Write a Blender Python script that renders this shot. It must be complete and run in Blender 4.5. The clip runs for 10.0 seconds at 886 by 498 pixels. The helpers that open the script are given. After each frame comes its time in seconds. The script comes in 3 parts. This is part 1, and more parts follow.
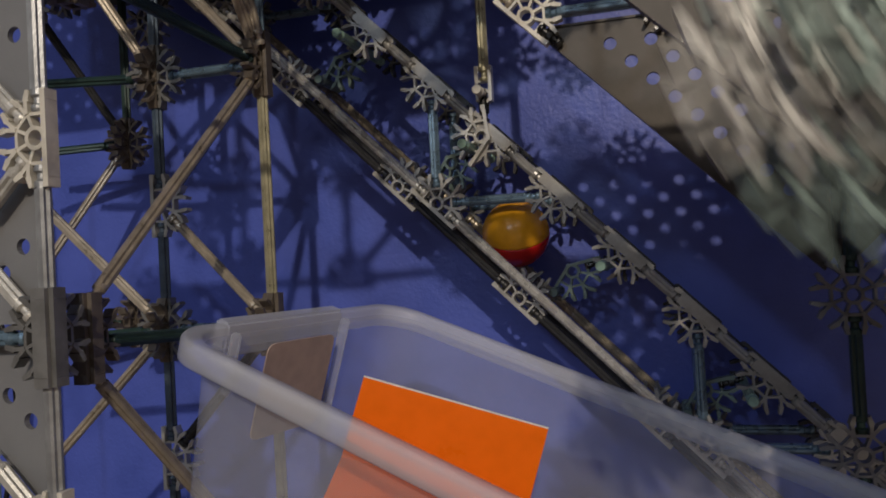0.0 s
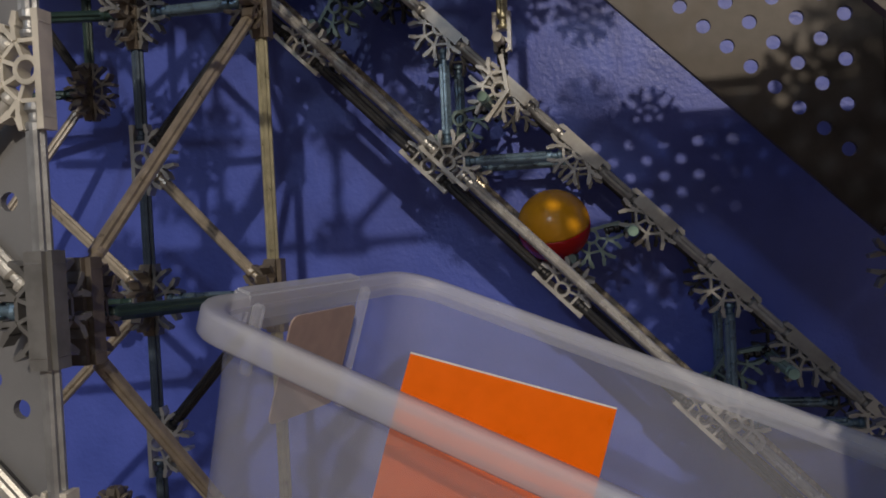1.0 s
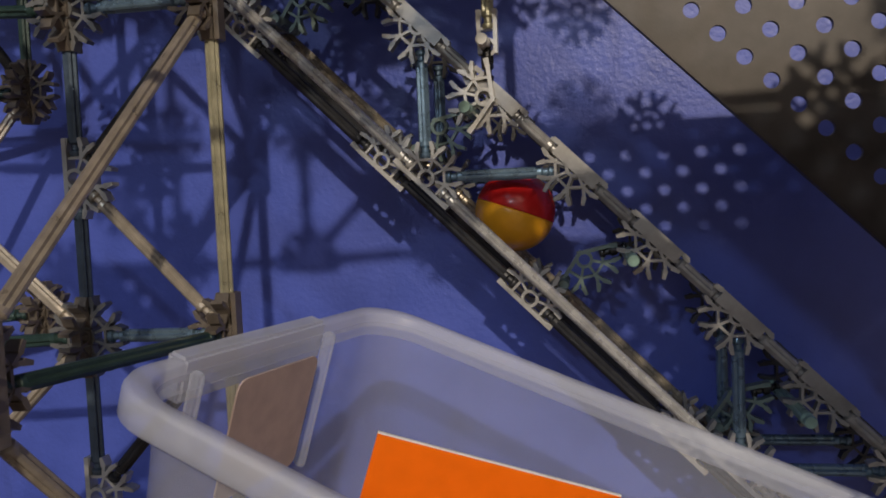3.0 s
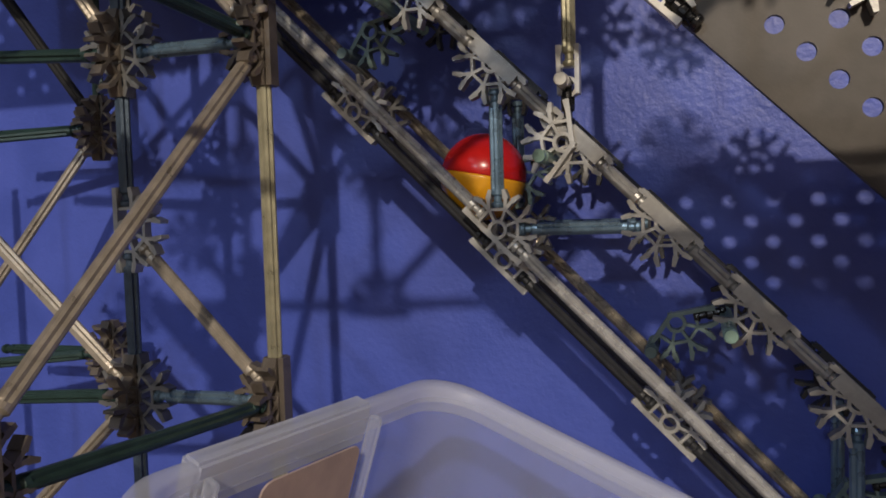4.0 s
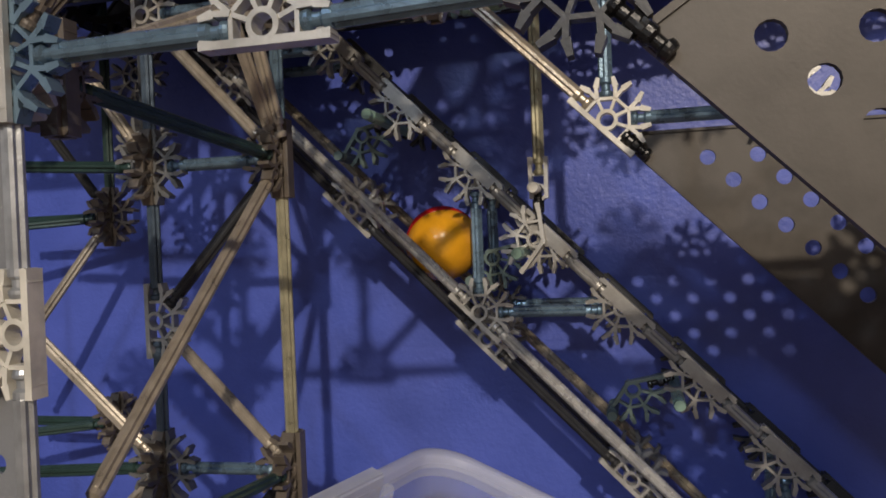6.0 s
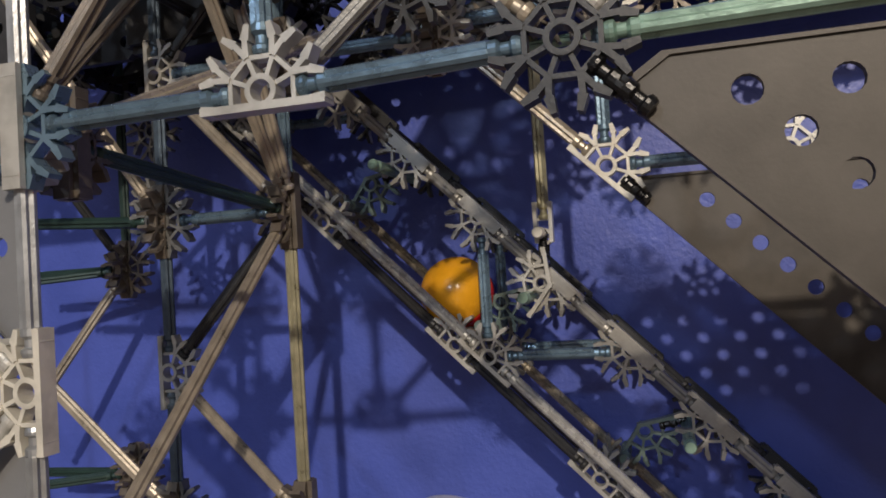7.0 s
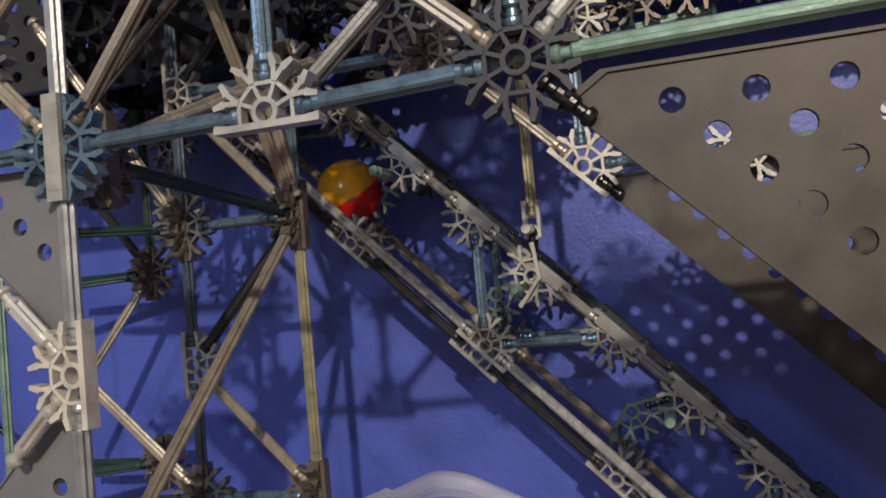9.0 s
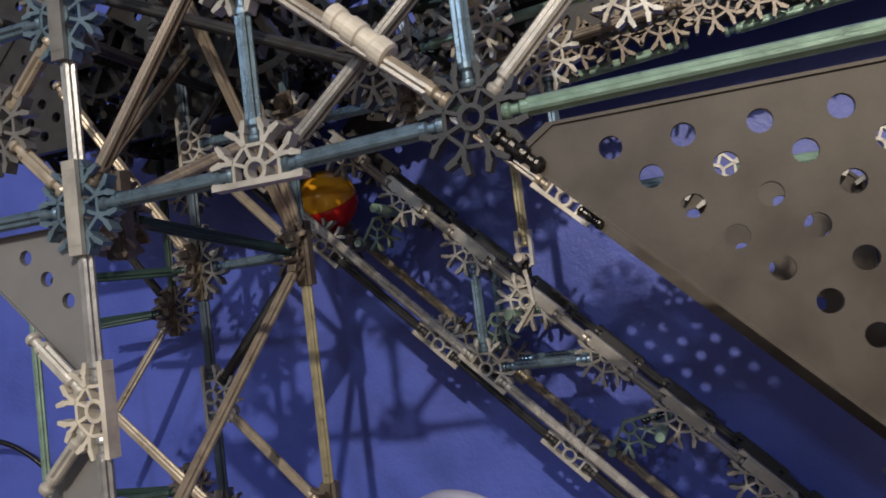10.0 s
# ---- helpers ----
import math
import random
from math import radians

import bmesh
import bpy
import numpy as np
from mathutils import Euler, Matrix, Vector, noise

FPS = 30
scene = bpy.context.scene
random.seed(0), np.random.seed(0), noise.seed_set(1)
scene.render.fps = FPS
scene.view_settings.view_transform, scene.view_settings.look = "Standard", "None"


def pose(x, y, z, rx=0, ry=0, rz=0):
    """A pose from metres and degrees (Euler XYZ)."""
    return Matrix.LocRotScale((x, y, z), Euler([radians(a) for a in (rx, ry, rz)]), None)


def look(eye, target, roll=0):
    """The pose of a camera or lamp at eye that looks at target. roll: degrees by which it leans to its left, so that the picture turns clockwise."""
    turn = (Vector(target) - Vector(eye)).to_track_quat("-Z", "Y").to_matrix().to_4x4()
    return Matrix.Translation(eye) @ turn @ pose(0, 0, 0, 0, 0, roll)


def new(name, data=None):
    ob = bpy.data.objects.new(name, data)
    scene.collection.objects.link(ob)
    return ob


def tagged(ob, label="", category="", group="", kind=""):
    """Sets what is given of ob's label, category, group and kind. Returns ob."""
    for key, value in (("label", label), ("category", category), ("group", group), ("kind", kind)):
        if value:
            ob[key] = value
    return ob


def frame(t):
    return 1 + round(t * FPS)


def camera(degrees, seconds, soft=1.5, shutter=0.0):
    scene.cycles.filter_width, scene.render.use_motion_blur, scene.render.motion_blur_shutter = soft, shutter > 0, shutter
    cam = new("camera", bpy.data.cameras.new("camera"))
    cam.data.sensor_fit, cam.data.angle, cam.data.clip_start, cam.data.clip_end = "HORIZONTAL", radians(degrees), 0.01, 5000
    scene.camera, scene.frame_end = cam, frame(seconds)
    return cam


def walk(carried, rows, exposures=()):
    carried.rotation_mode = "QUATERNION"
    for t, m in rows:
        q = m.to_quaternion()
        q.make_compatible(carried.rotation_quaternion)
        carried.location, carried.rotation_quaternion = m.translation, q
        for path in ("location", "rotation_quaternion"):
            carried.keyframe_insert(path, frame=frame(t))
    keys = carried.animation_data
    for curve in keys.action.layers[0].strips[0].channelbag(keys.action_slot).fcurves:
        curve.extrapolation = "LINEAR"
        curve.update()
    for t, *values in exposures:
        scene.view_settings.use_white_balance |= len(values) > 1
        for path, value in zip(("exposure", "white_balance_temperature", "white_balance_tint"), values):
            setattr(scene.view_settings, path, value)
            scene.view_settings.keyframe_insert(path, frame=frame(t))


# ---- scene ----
cam = camera(58.0, 10.0, soft=1.7, shutter=0.3)
PATH = [
    (0, (0.005, -0.064, 0.336), (-0.549, 1.857, 0.375), -3.1),
    (0.5, (-0.028, -0.049, 0.329), (-0.506, 1.893, 0.346), -3.2),
    (1, (-0.049, -0.038, 0.336), (-0.443, 1.922, 0.287), -2.8),
    (1.5, (-0.058, -0.021, 0.342), (-0.363, 1.95, 0.191), -3.6),
    (2, (-0.06, -0.011, 0.348), (-0.235, 1.979, 0.252), -2.5),
    (2.2, (-0.061, -0.007, 0.351), (-0.303, 1.975, 0.244), -2.5),
    (3.3, (-0.044, 0.027, 0.366), (-0.51, 1.969, 0.265), -2.8),
    (3.5, (-0.035, 0.042, 0.372), (-0.625, 1.952, 0.312), -2.0),
    (4, (-0.046, 0.05, 0.384), (-0.653, 1.953, 0.283), -1.8),
    (4.5, (-0.046, 0.053, 0.391), (-0.627, 1.964, 0.288), -1.0),
    (4.8, (-0.044, 0.023, 0.391), (-0.586, 1.946, 0.324), -1.4),
    (5, (-0.044, -0.024, 0.396), (-0.519, 1.918, 0.328), -1.0),
    (5.5, (-0.046, -0.014, 0.409), (-0.534, 1.924, 0.341), -1.6),
    (6, (-0.05, -0.009, 0.412), (-0.525, 1.934, 0.393), -2.4),
    (7.5, (-0.036, -0.019, 0.416), (-0.567, 1.907, 0.514), -4.3),
    (8, (-0.031, -0.028, 0.41), (-0.556, 1.899, 0.509), -4.6),
    (8.5, (-0.025, -0.036, 0.405), (-0.567, 1.887, 0.499), -4.7),
    (9, (-0.022, -0.044, 0.41), (-0.581, 1.874, 0.501), -5.1),
    (9.5, (-0.016, -0.052, 0.41), (-0.594, 1.858, 0.539), -6.0),
    (10, (0.005, -0.065, 0.412), (-0.621, 1.829, 0.564), -7.2),
]
walk(cam, [(t, look(eye, target, roll)) for t, eye, target, roll in PATH], [(0, -0.5), (2.2, -0.5), (3.3, -0.08), (10, 0.0)])

# ---- light ----
WALL_Y = 0.480
scene.view_settings.exposure = 0.0
world = bpy.data.worlds.new("room_dusk")
scene.world = world
world.use_nodes = True
world.node_tree.nodes["Background"].inputs[0].default_value = (0.35, 0.45, 0.8, 1)
world.node_tree.nodes["Background"].inputs[1].default_value = 0.007


def lamp(name, kind, m, energy, colour, size):
    data = bpy.data.lights.new(name, kind)
    data.energy, data.color = energy, colour
    if kind == "AREA":
        data.shape, data.size = "DISK", size
    else:
        data.shadow_soft_size = size
    ob = new(name, data)
    ob.matrix_world = m
    return ob


LAMP_AT = (0.93, -3.66, 2.27)
lamp("room_lamp", "POINT", pose(*LAMP_AT), 455.0, (1.0, 0.86, 0.70), 0.046)
lamp("side_lamp", "POINT", pose(-0.60, -2.45, 1.50), 34.0, (0.68, 0.81, 1.0), 0.06)
# soft bluish fill added to lift the shade; not a lamp of the room
lamp("fill_light", "AREA", look((-0.9, -1.6, 2.40), (0, 0.3, 0.3)), 6.5, (0.56, 0.72, 1.0), 0.9)


# ---- materials ----
def material(name, colour, rough=0.5, metal=0.0, vary=0.12, scale=120.0, bump=0.15, second=None, spec=0.5, fine=900.0):
    m = bpy.data.materials.new(name)
    m.use_nodes = True
    n, l = m.node_tree.nodes, m.node_tree.links
    b = n["Principled BSDF"]
    tc = n.new("ShaderNodeTexCoord")
    big, small = n.new("ShaderNodeTexNoise"), n.new("ShaderNodeTexNoise")
    big.inputs["Scale"].default_value, small.inputs["Scale"].default_value = scale, fine
    big.inputs["Detail"].default_value = 5
    l.new(tc.outputs["Object"], big.inputs["Vector"]), l.new(tc.outputs["Object"], small.inputs["Vector"])
    mix = n.new("ShaderNodeMix")
    mix.data_type = "RGBA"
    low = second or tuple(c * (1 - 2.2 * vary) for c in colour)
    mix.inputs[6].default_value, mix.inputs[7].default_value = (*low, 1), (*colour, 1)
    ramp = n.new("ShaderNodeMapRange")
    ramp.inputs[1].default_value, ramp.inputs[2].default_value = 0.35, 0.62
    l.new(big.outputs["Fac"], ramp.inputs[0]), l.new(ramp.outputs[0], mix.inputs[0])
    info = n.new("ShaderNodeObjectInfo")
    hsv = n.new("ShaderNodeHueSaturation")
    tone = n.new("ShaderNodeMapRange")
    tone.inputs[3].default_value, tone.inputs[4].default_value = 1 - vary, 1 + vary
    l.new(info.outputs["Random"], tone.inputs[0]), l.new(tone.outputs[0], hsv.inputs["Value"])
    l.new(mix.outputs[2], hsv.inputs["Color"]), l.new(hsv.outputs["Color"], b.inputs["Base Color"])
    rr = n.new("ShaderNodeMapRange")
    rr.inputs[3].default_value, rr.inputs[4].default_value = max(0.05, rough - 0.1), min(1, rough + 0.12)
    l.new(big.outputs["Fac"], rr.inputs[0]), l.new(rr.outputs[0], b.inputs["Roughness"])
    b.inputs["Metallic"].default_value = metal
    b.inputs["Specular IOR Level"].default_value = spec
    bp = n.new("ShaderNodeBump")
    bp.inputs["Strength"].default_value, bp.inputs["Distance"].default_value = bump, 0.0006
    l.new(small.outputs["Fac"], bp.inputs["Height"]), l.new(bp.outputs["Normal"], b.inputs["Normal"])
    return m


SILVER = material("silver_plastic", (0.60, 0.585, 0.54), 0.36, 0.30)
GREY = material("grey_plastic", (0.25, 0.25, 0.245), 0.36, 0.4)
RAIL = material("rail_plastic", (0.40, 0.39, 0.365), 0.34, 0.35)
CREAM = material("pale_plastic", (0.78, 0.74, 0.64), 0.42, 0.05)
SMOKE = material("dark_grey_plastic", (0.042, 0.043, 0.046), 0.42, 0.1)
BRONZE = material("bronze_plastic", (0.20, 0.17, 0.14), 0.4, 0.35)
TEAL = material("grey_green_plastic", (0.21, 0.285, 0.26), 0.36, 0.25)
CHROME = material("bright_silver_rod", (0.46, 0.475, 0.49), 0.34, 0.55)
TAN = material("warm_grey_rod", (0.50, 0.435, 0.345), 0.30, 0.4)
STEEL = material("steel_blue_rod", (0.20, 0.30, 0.39), 0.28, 0.55)
GOLD = material("pale_gold_rod", (0.50, 0.47, 0.32), 0.30, 0.5)
GREEN = material("dark_green_rod", (0.032, 0.065, 0.056), 0.35, 0.2)
MINT = material("pale_green_rod", (0.33, 0.50, 0.41), 0.30, 0.35)
BLACK = material("black_plastic", (0.012, 0.012, 0.013), 0.28)
PEWTER = material("pewter_rod", (0.62, 0.61, 0.57), 0.26, 0.35)
# steel at half tone: shade on the rear tower's uprights, put into the colour
SHADED_STEEL = material("shaded_steel_rod", (0.10, 0.14, 0.19), 0.32, 0.45)
COPPER = material("brown_rod", (0.46, 0.40, 0.30), 0.26, 0.4)
PANEL = material("grey_panel", (0.098, 0.087, 0.075), 0.48, 0.25, vary=0.12, scale=48, bump=0.05, second=(0.058, 0.050, 0.042))
PALE_PANEL = material("pale_grey_panel", (0.25, 0.255, 0.265), 0.5, 0.2, vary=0.05, scale=40, bump=0.1)
RED = material("red_plastic", (0.58, 0.014, 0.012), 0.22, vary=0.04, bump=0.03)
YELLOW = material("amber_plastic", (0.90, 0.41, 0.018), 0.22, vary=0.04, bump=0.03)
ORANGE = material("orange_card", (0.90, 0.155, 0.0), 0.30, vary=0.03, bump=0.03, spec=0.2)
WHITE = material("white_edge", (0.8, 0.78, 0.74), 0.6, vary=0.05)
BEIGE = material("beige_sticker", (0.48, 0.36, 0.31), 0.6, vary=0.06)
PLAIN = material("room_paint", (0.15, 0.155, 0.17), 0.8, vary=0.05, scale=6)
BOARD = material("floor_wood", (0.15, 0.10, 0.065), 0.5, vary=0.2, scale=9)


def wall_paint():
    m = material("blue_wall_paint", (0.086, 0.131, 0.57), 0.43, vary=0.06, scale=26, bump=0.0, second=(0.066, 0.106, 0.48), spec=0.7)
    n, l = m.node_tree.nodes, m.node_tree.links
    b = n["Principled BSDF"]
    tc = n.new("ShaderNodeTexCoord")
    a, c = n.new("ShaderNodeTexNoise"), n.new("ShaderNodeTexNoise")
    a.inputs["Scale"].default_value, a.inputs["Detail"].default_value = 380, 3
    c.inputs["Scale"].default_value = 60
    add = n.new("ShaderNodeMath")
    l.new(tc.outputs["Object"], a.inputs["Vector"]), l.new(tc.outputs["Object"], c.inputs["Vector"])
    l.new(a.outputs["Fac"], add.inputs[0]), l.new(c.outputs["Fac"], add.inputs[1])
    bp = n.new("ShaderNodeBump")
    bp.inputs["Strength"].default_value, bp.inputs["Distance"].default_value = 0.42, 0.0008
    l.new(add.outputs[0], bp.inputs["Height"]), l.new(bp.outputs["Normal"], b.inputs["Normal"])
    return m


WALL = wall_paint()


def tub_plastic(name, low, high):
    m = bpy.data.materials.new(name)
    m.use_nodes = True
    n, l = m.node_tree.nodes, m.node_tree.links
    b = n["Principled BSDF"]
    b.inputs["Base Color"].default_value = (0.78, 0.80, 0.87, 1)
    b.inputs["Roughness"].default_value = 0.35
    clear = n.new("ShaderNodeBsdfTransparent")
    clear.inputs[0].default_value = (0.93, 0.94, 0.96, 1)
    mix = n.new("ShaderNodeMixShader")
    tc, noise_tex, rng = n.new("ShaderNodeTexCoord"), n.new("ShaderNodeTexNoise"), n.new("ShaderNodeMapRange")
    noise_tex.inputs["Scale"].default_value = 22
    rng.inputs[3].default_value, rng.inputs[4].default_value = low, high
    l.new(tc.outputs["Object"], noise_tex.inputs["Vector"]), l.new(noise_tex.outputs["Fac"], rng.inputs[0])
    l.new(rng.outputs[0], mix.inputs[0]), l.new(clear.outputs[0], mix.inputs[1]), l.new(b.outputs[0], mix.inputs[2])
    l.new(mix.outputs[0], n["Material Output"].inputs["Surface"])
    return m


TUB = tub_plastic("cloudy_plastic", 0.17, 0.27)
TUB_RIM = tub_plastic("cloudy_rim_plastic", 0.34, 0.48)


# ---- mesh helpers ----
def mesh_of(name, bm, mat, smooth=False):
    data = bpy.data.meshes.new(name)
    bmesh.ops.recalc_face_normals(bm, faces=bm.faces[:])
    if smooth:
        for f in bm.faces:
            f.smooth = True
    bm.to_mesh(data)
    bm.free()
    if mat:
        data.materials.append(mat)
    return data


def put(name, data, parent=None, m=None, label="", mat=None):
    ob = new(name, data)
    ob.parent = parent
    ob.matrix_basis = m if m is not None else Matrix()
    if label:
        ob["label"] = label
    if mat:
        ob.material_slots[0].link = "OBJECT"
        ob.material_slots[0].material = mat
    return ob


def part(name, bm, mat, parent, label="", m=None, smooth=False):
    return put(name, mesh_of(name, bm, mat, smooth), parent, m, label)


def slab(bm, x0, x1, y0, y1, z0, z1):
    v = [bm.verts.new((x, y, z)) for x in (x0, x1) for y in (y0, y1) for z in (z0, z1)]
    for f in ((0, 1, 3, 2), (4, 6, 7, 5), (0, 4, 5, 1), (2, 3, 7, 6), (0, 2, 6, 4), (1, 5, 7, 3)):
        bm.faces.new([v[i] for i in f])
    return v


def bar(bm, a, b, w, h, taper=1.0):
    """A bar from a to b in the local xy plane, w wide and 2 h deep."""
    a, b = Vector((*a, 0)), Vector((*b, 0))
    d = (b - a).normalized()
    s = Vector((-d.y, d.x, 0)) * (w / 2)
    v = []
    for p, k in ((a, 1.0), (b, taper)):
        for sy in (-1, 1):
            for sz in (-1, 1):
                v.append(bm.verts.new(p + s * sy * k + Vector((0, 0, sz * h))))
    for f in ((0, 1, 3, 2), (4, 6, 7, 5), (0, 4, 5, 1), (2, 3, 7, 6), (0, 2, 6, 4), (1, 5, 7, 3)):
        bm.faces.new([v[i] for i in f])


def ring(bm, r0, r1, h, n=20):
    v = []
    for i in range(n):
        a = 2 * math.pi * i / n
        c, s = math.cos(a), math.sin(a)
        v.append([bm.verts.new((r * c, r * s, z)) for r, z in ((r0, -h), (r1, -h), (r1, h), (r0, h))])
    for i in range(n):
        p, q = v[i], v[(i + 1) % n]
        for j in range(4):
            k = (j + 1) % 4
            bm.faces.new((p[j], p[k], q[k], q[j]))


def tube(bm, rings, n=16):
    """A body of revolution about z: rings of (radius, z), closed at both ends."""
    rows = [[bm.verts.new((r * math.cos(2 * math.pi * i / n), r * math.sin(2 * math.pi * i / n), z)) for i in range(n)] for r, z in rings]
    for a, b in zip(rows, rows[1:]):
        for i in range(n):
            j = (i + 1) % n
            bm.faces.new((a[i], a[j], b[j], b[i]))
    bm.faces.new(rows[0][::-1]), bm.faces.new(rows[-1])


# ---- building toy pieces ----
SPOKE, ARM, DEEP = 0.0100, 0.0183, 0.0030
CONNECTORS, RODS = {}, {}


def welded(data):
    """The overlapping pieces of a mesh, joined into one moulded body with softened edges."""
    core = bmesh.new()
    ring(core, 0.0032, 0.0044, DEEP * 1.02, 16)
    tool, body = new("tool", mesh_of("tool", core, SILVER)), new("body", data)
    cut = body.modifiers.new("join", "BOOLEAN")
    cut.operation, cut.solver, cut.use_self, cut.object = "UNION", "EXACT", True, tool
    got = bpy.data.meshes.new_from_object(body.evaluated_get(bpy.context.evaluated_depsgraph_get()))
    bpy.data.objects.remove(body), bpy.data.objects.remove(tool)
    got.name = "connector"
    return got


def connector_mesh(first, last, rail=False):
    """A clip wheel with slots at the eighths of a turn first to last; fewer than eight leave a flat bar along the x axis."""
    key = (first, last, rail)
    if key in CONNECTORS:
        return CONNECTORS[key]
    bm = bmesh.new()
    whole = last - first == 7
    ring(bm, 0.0030, 0.0046, DEEP)
    half = math.pi / 8
    edge = SPOKE * math.sin(half)
    spokes = [first * 2 - 1 + 2 * i for i in range(last - first + 2)]
    for i, k in enumerate(spokes[:-1] if whole else spokes):
        a = k * half
        if not whole and i in (0, len(spokes) - 1):
            continue
        bar(bm, (0.0044 * math.cos(a), 0.0044 * math.sin(a)), (SPOKE * math.cos(a), SPOKE * math.sin(a)), 0.0013, DEEP * 0.72)
    for i in range(first, last + 1):
        a = i * math.pi / 4
        d, s = Vector((math.cos(a), math.sin(a))), Vector((-math.sin(a), math.cos(a)))
        for sign in (-1, 1):
            p = d * SPOKE * math.cos(half) + s * edge * sign
            q = d * (ARM - 0.003) + s * (edge + 0.0003) * sign
            e = d * ARM + s * (edge - 0.0007) * sign
            bar(bm, p, q, 0.0017, DEEP * 0.9, 0.9)
            bar(bm, q - d * 0.0012, e, 0.0026, DEEP * 0.9, 0.6)
        p0, p1 = d * SPOKE * math.cos(half) - s * edge, d * SPOKE * math.cos(half) + s * edge
        bar(bm, p0, p1, 0.0013, DEEP * 0.72)
    if not whole:
        a0, a1 = first * math.pi / 4, last * math.pi / 4
        if rail:
            bar(bm, (-ARM * 0.72, -0.0010), (ARM * 0.72, -0.0010), 0.0056, DEEP * 1.12)
            bar(bm, (-ARM * 0.95, -0.0043), (ARM * 0.95, -0.0043), 0.0016, DEEP * 0.88)
        elif last - first == 4:
            bar(bm, (-ARM, -edge - 0.0003), (ARM, -edge - 0.0003), 0.0022, DEEP * 1.05)
        else:
            for a, sign in ((a0, -1), (a1, 1)):
                d, s = Vector((math.cos(a), math.sin(a))), Vector((-math.sin(a), math.cos(a)))
                bar(bm, s * edge * sign - d * 0.003, d * ARM + s * (edge + 0.0003) * sign, 0.0020, DEEP)
    CONNECTORS[key] = welded(mesh_of("connector", bm, SILVER))
    return CONNECTORS[key]


def rod_mesh(length):
    key = round(length, 4)
    if key in RODS:
        return RODS[key]
    bm = bmesh.new()
    n, R, G = 16, 0.0031, 0.0021
    rad = [R, R * 0.97, G, R * 0.97] * 4
    round_ = [1] * n
    neck = min(0.004, length * 0.15)
    rows = []
    for z, shape, k in ((0, round_, 0.0026), (0.0012, round_, 0.0030), (0.0022, round_, 0.0030), (0.0030, round_, 0.0019), (0.0052, round_, 0.0019),
                        (0.0062, round_, 0.0030), (0.0082, round_, 0.0030), (0.0086, rad, 1)):
        rows.append((z, shape, k))
    rows = rows + [(length - z, s, k) for z, s, k in reversed(rows)]
    loops = [[bm.verts.new((s[i] * k * math.cos(2 * math.pi * i / n), s[i] * k * math.sin(2 * math.pi * i / n), z)) for i in range(n)] for z, s, k in rows]
    for a, b in zip(loops, loops[1:]):
        for i in range(n):
            j = (i + 1) % n
            bm.faces.new((a[i], a[j], b[j], b[i]))
    bm.faces.new(loops[0][::-1]), bm.faces.new(loops[-1])
    RODS[key] = mesh_of("rod", bm, TAN)
    return RODS[key]


def rod(parent, a, b, mat, trim=0.0100, spin=20, label=""):
    """A rod between two hub centres a and b, in the parent's space."""
    a, b = Vector(a), Vector(b)
    d = (b - a).normalized()
    m = Matrix.Translation(a + d * trim) @ d.to_track_quat("Z", "Y").to_matrix().to_4x4() @ pose(0, 0, 0, 0, 0, spin)
    return put("rod", rod_mesh((b - a).length - 2 * trim), parent, m, label, mat)


def clip(parent, at, mat, facing="front", turn=0.0, slots=(0, 7), label="", rail=False):
    """A connector with its hub at a place; turn: degrees by which its bar leans, seen from the front."""
    base = {"front": pose(0, 0, 0, 90, 0, 0), "side": pose(0, 0, 0, 90, 0, 90), "flat": Matrix()}[facing]
    return put("connector", connector_mesh(*slots, rail), parent, Matrix.Translation(at) @ base @ pose(0, 0, 0, 0, 0, turn), label, mat)


def node(parent, at, front, side, turns=None):
    """Two connectors pushed into each other at right angles; turns: how the bars of two half ones lean."""
    if turns is None:
        clip(parent, at, front, "front")
        clip(parent, at, side, "side", 0)
    else:
        clip(parent, at, front, "front", turns[0] or 0, (0, 7) if turns[0] is None else (0, 4))
        clip(parent, at, side, "side", turns[1], (0, 4))


def placed(name, at, label, category, group="", kind=""):
    ob = tagged(new(name), label, category, group, kind)
    ob.location = at
    return ob


# ---- room ----
def room():
    for name, box, mat, label in (
        ("wall_north", (-2.6, 3.0, WALL_Y, WALL_Y + 0.1, 0, 2.5), WALL, "blue painted plaster wall with fine texture"),
        ("wall_south", (-2.6, 3.0, -5.1, -5.0, 0, 2.5), PLAIN, "plain beige room wall behind the camera"),
        ("wall_west", (-2.7, -2.6, -5.1, WALL_Y + 0.1, 0, 2.5), PLAIN, "plain beige room wall"),
        ("wall_east", (3.0, 3.1, -5.1, WALL_Y + 0.1, 0, 2.5), PLAIN, "plain beige room wall"),
        ("floor", (-2.7, 3.1, -5.1, WALL_Y + 0.1, -0.05, 0), BOARD, "brown wooden room floor"),
        ("ceiling", (-2.7, 3.1, -5.1, WALL_Y + 0.1, 2.5, 2.55), PLAIN, "plain pale room ceiling"),
    ):
        bm = bmesh.new()
        slab(bm, *box)
        tagged(put(name, mesh_of(name, bm, mat)), label, name.split("_")[0], kind="structure")


room()


# ---- towers of the machine ----
CX, CY = -0.2195, 0.181
LX, LY, MX, MY = -0.280, 0.338, -0.2125, 0.340
Z0, Z1, Z2, Z3, Z4 = 0.242, 0.317, 0.391, 0.468, 0.544
FOOT = 0.018


BX, DX, HX = -0.1405, -0.0605, 0.0790


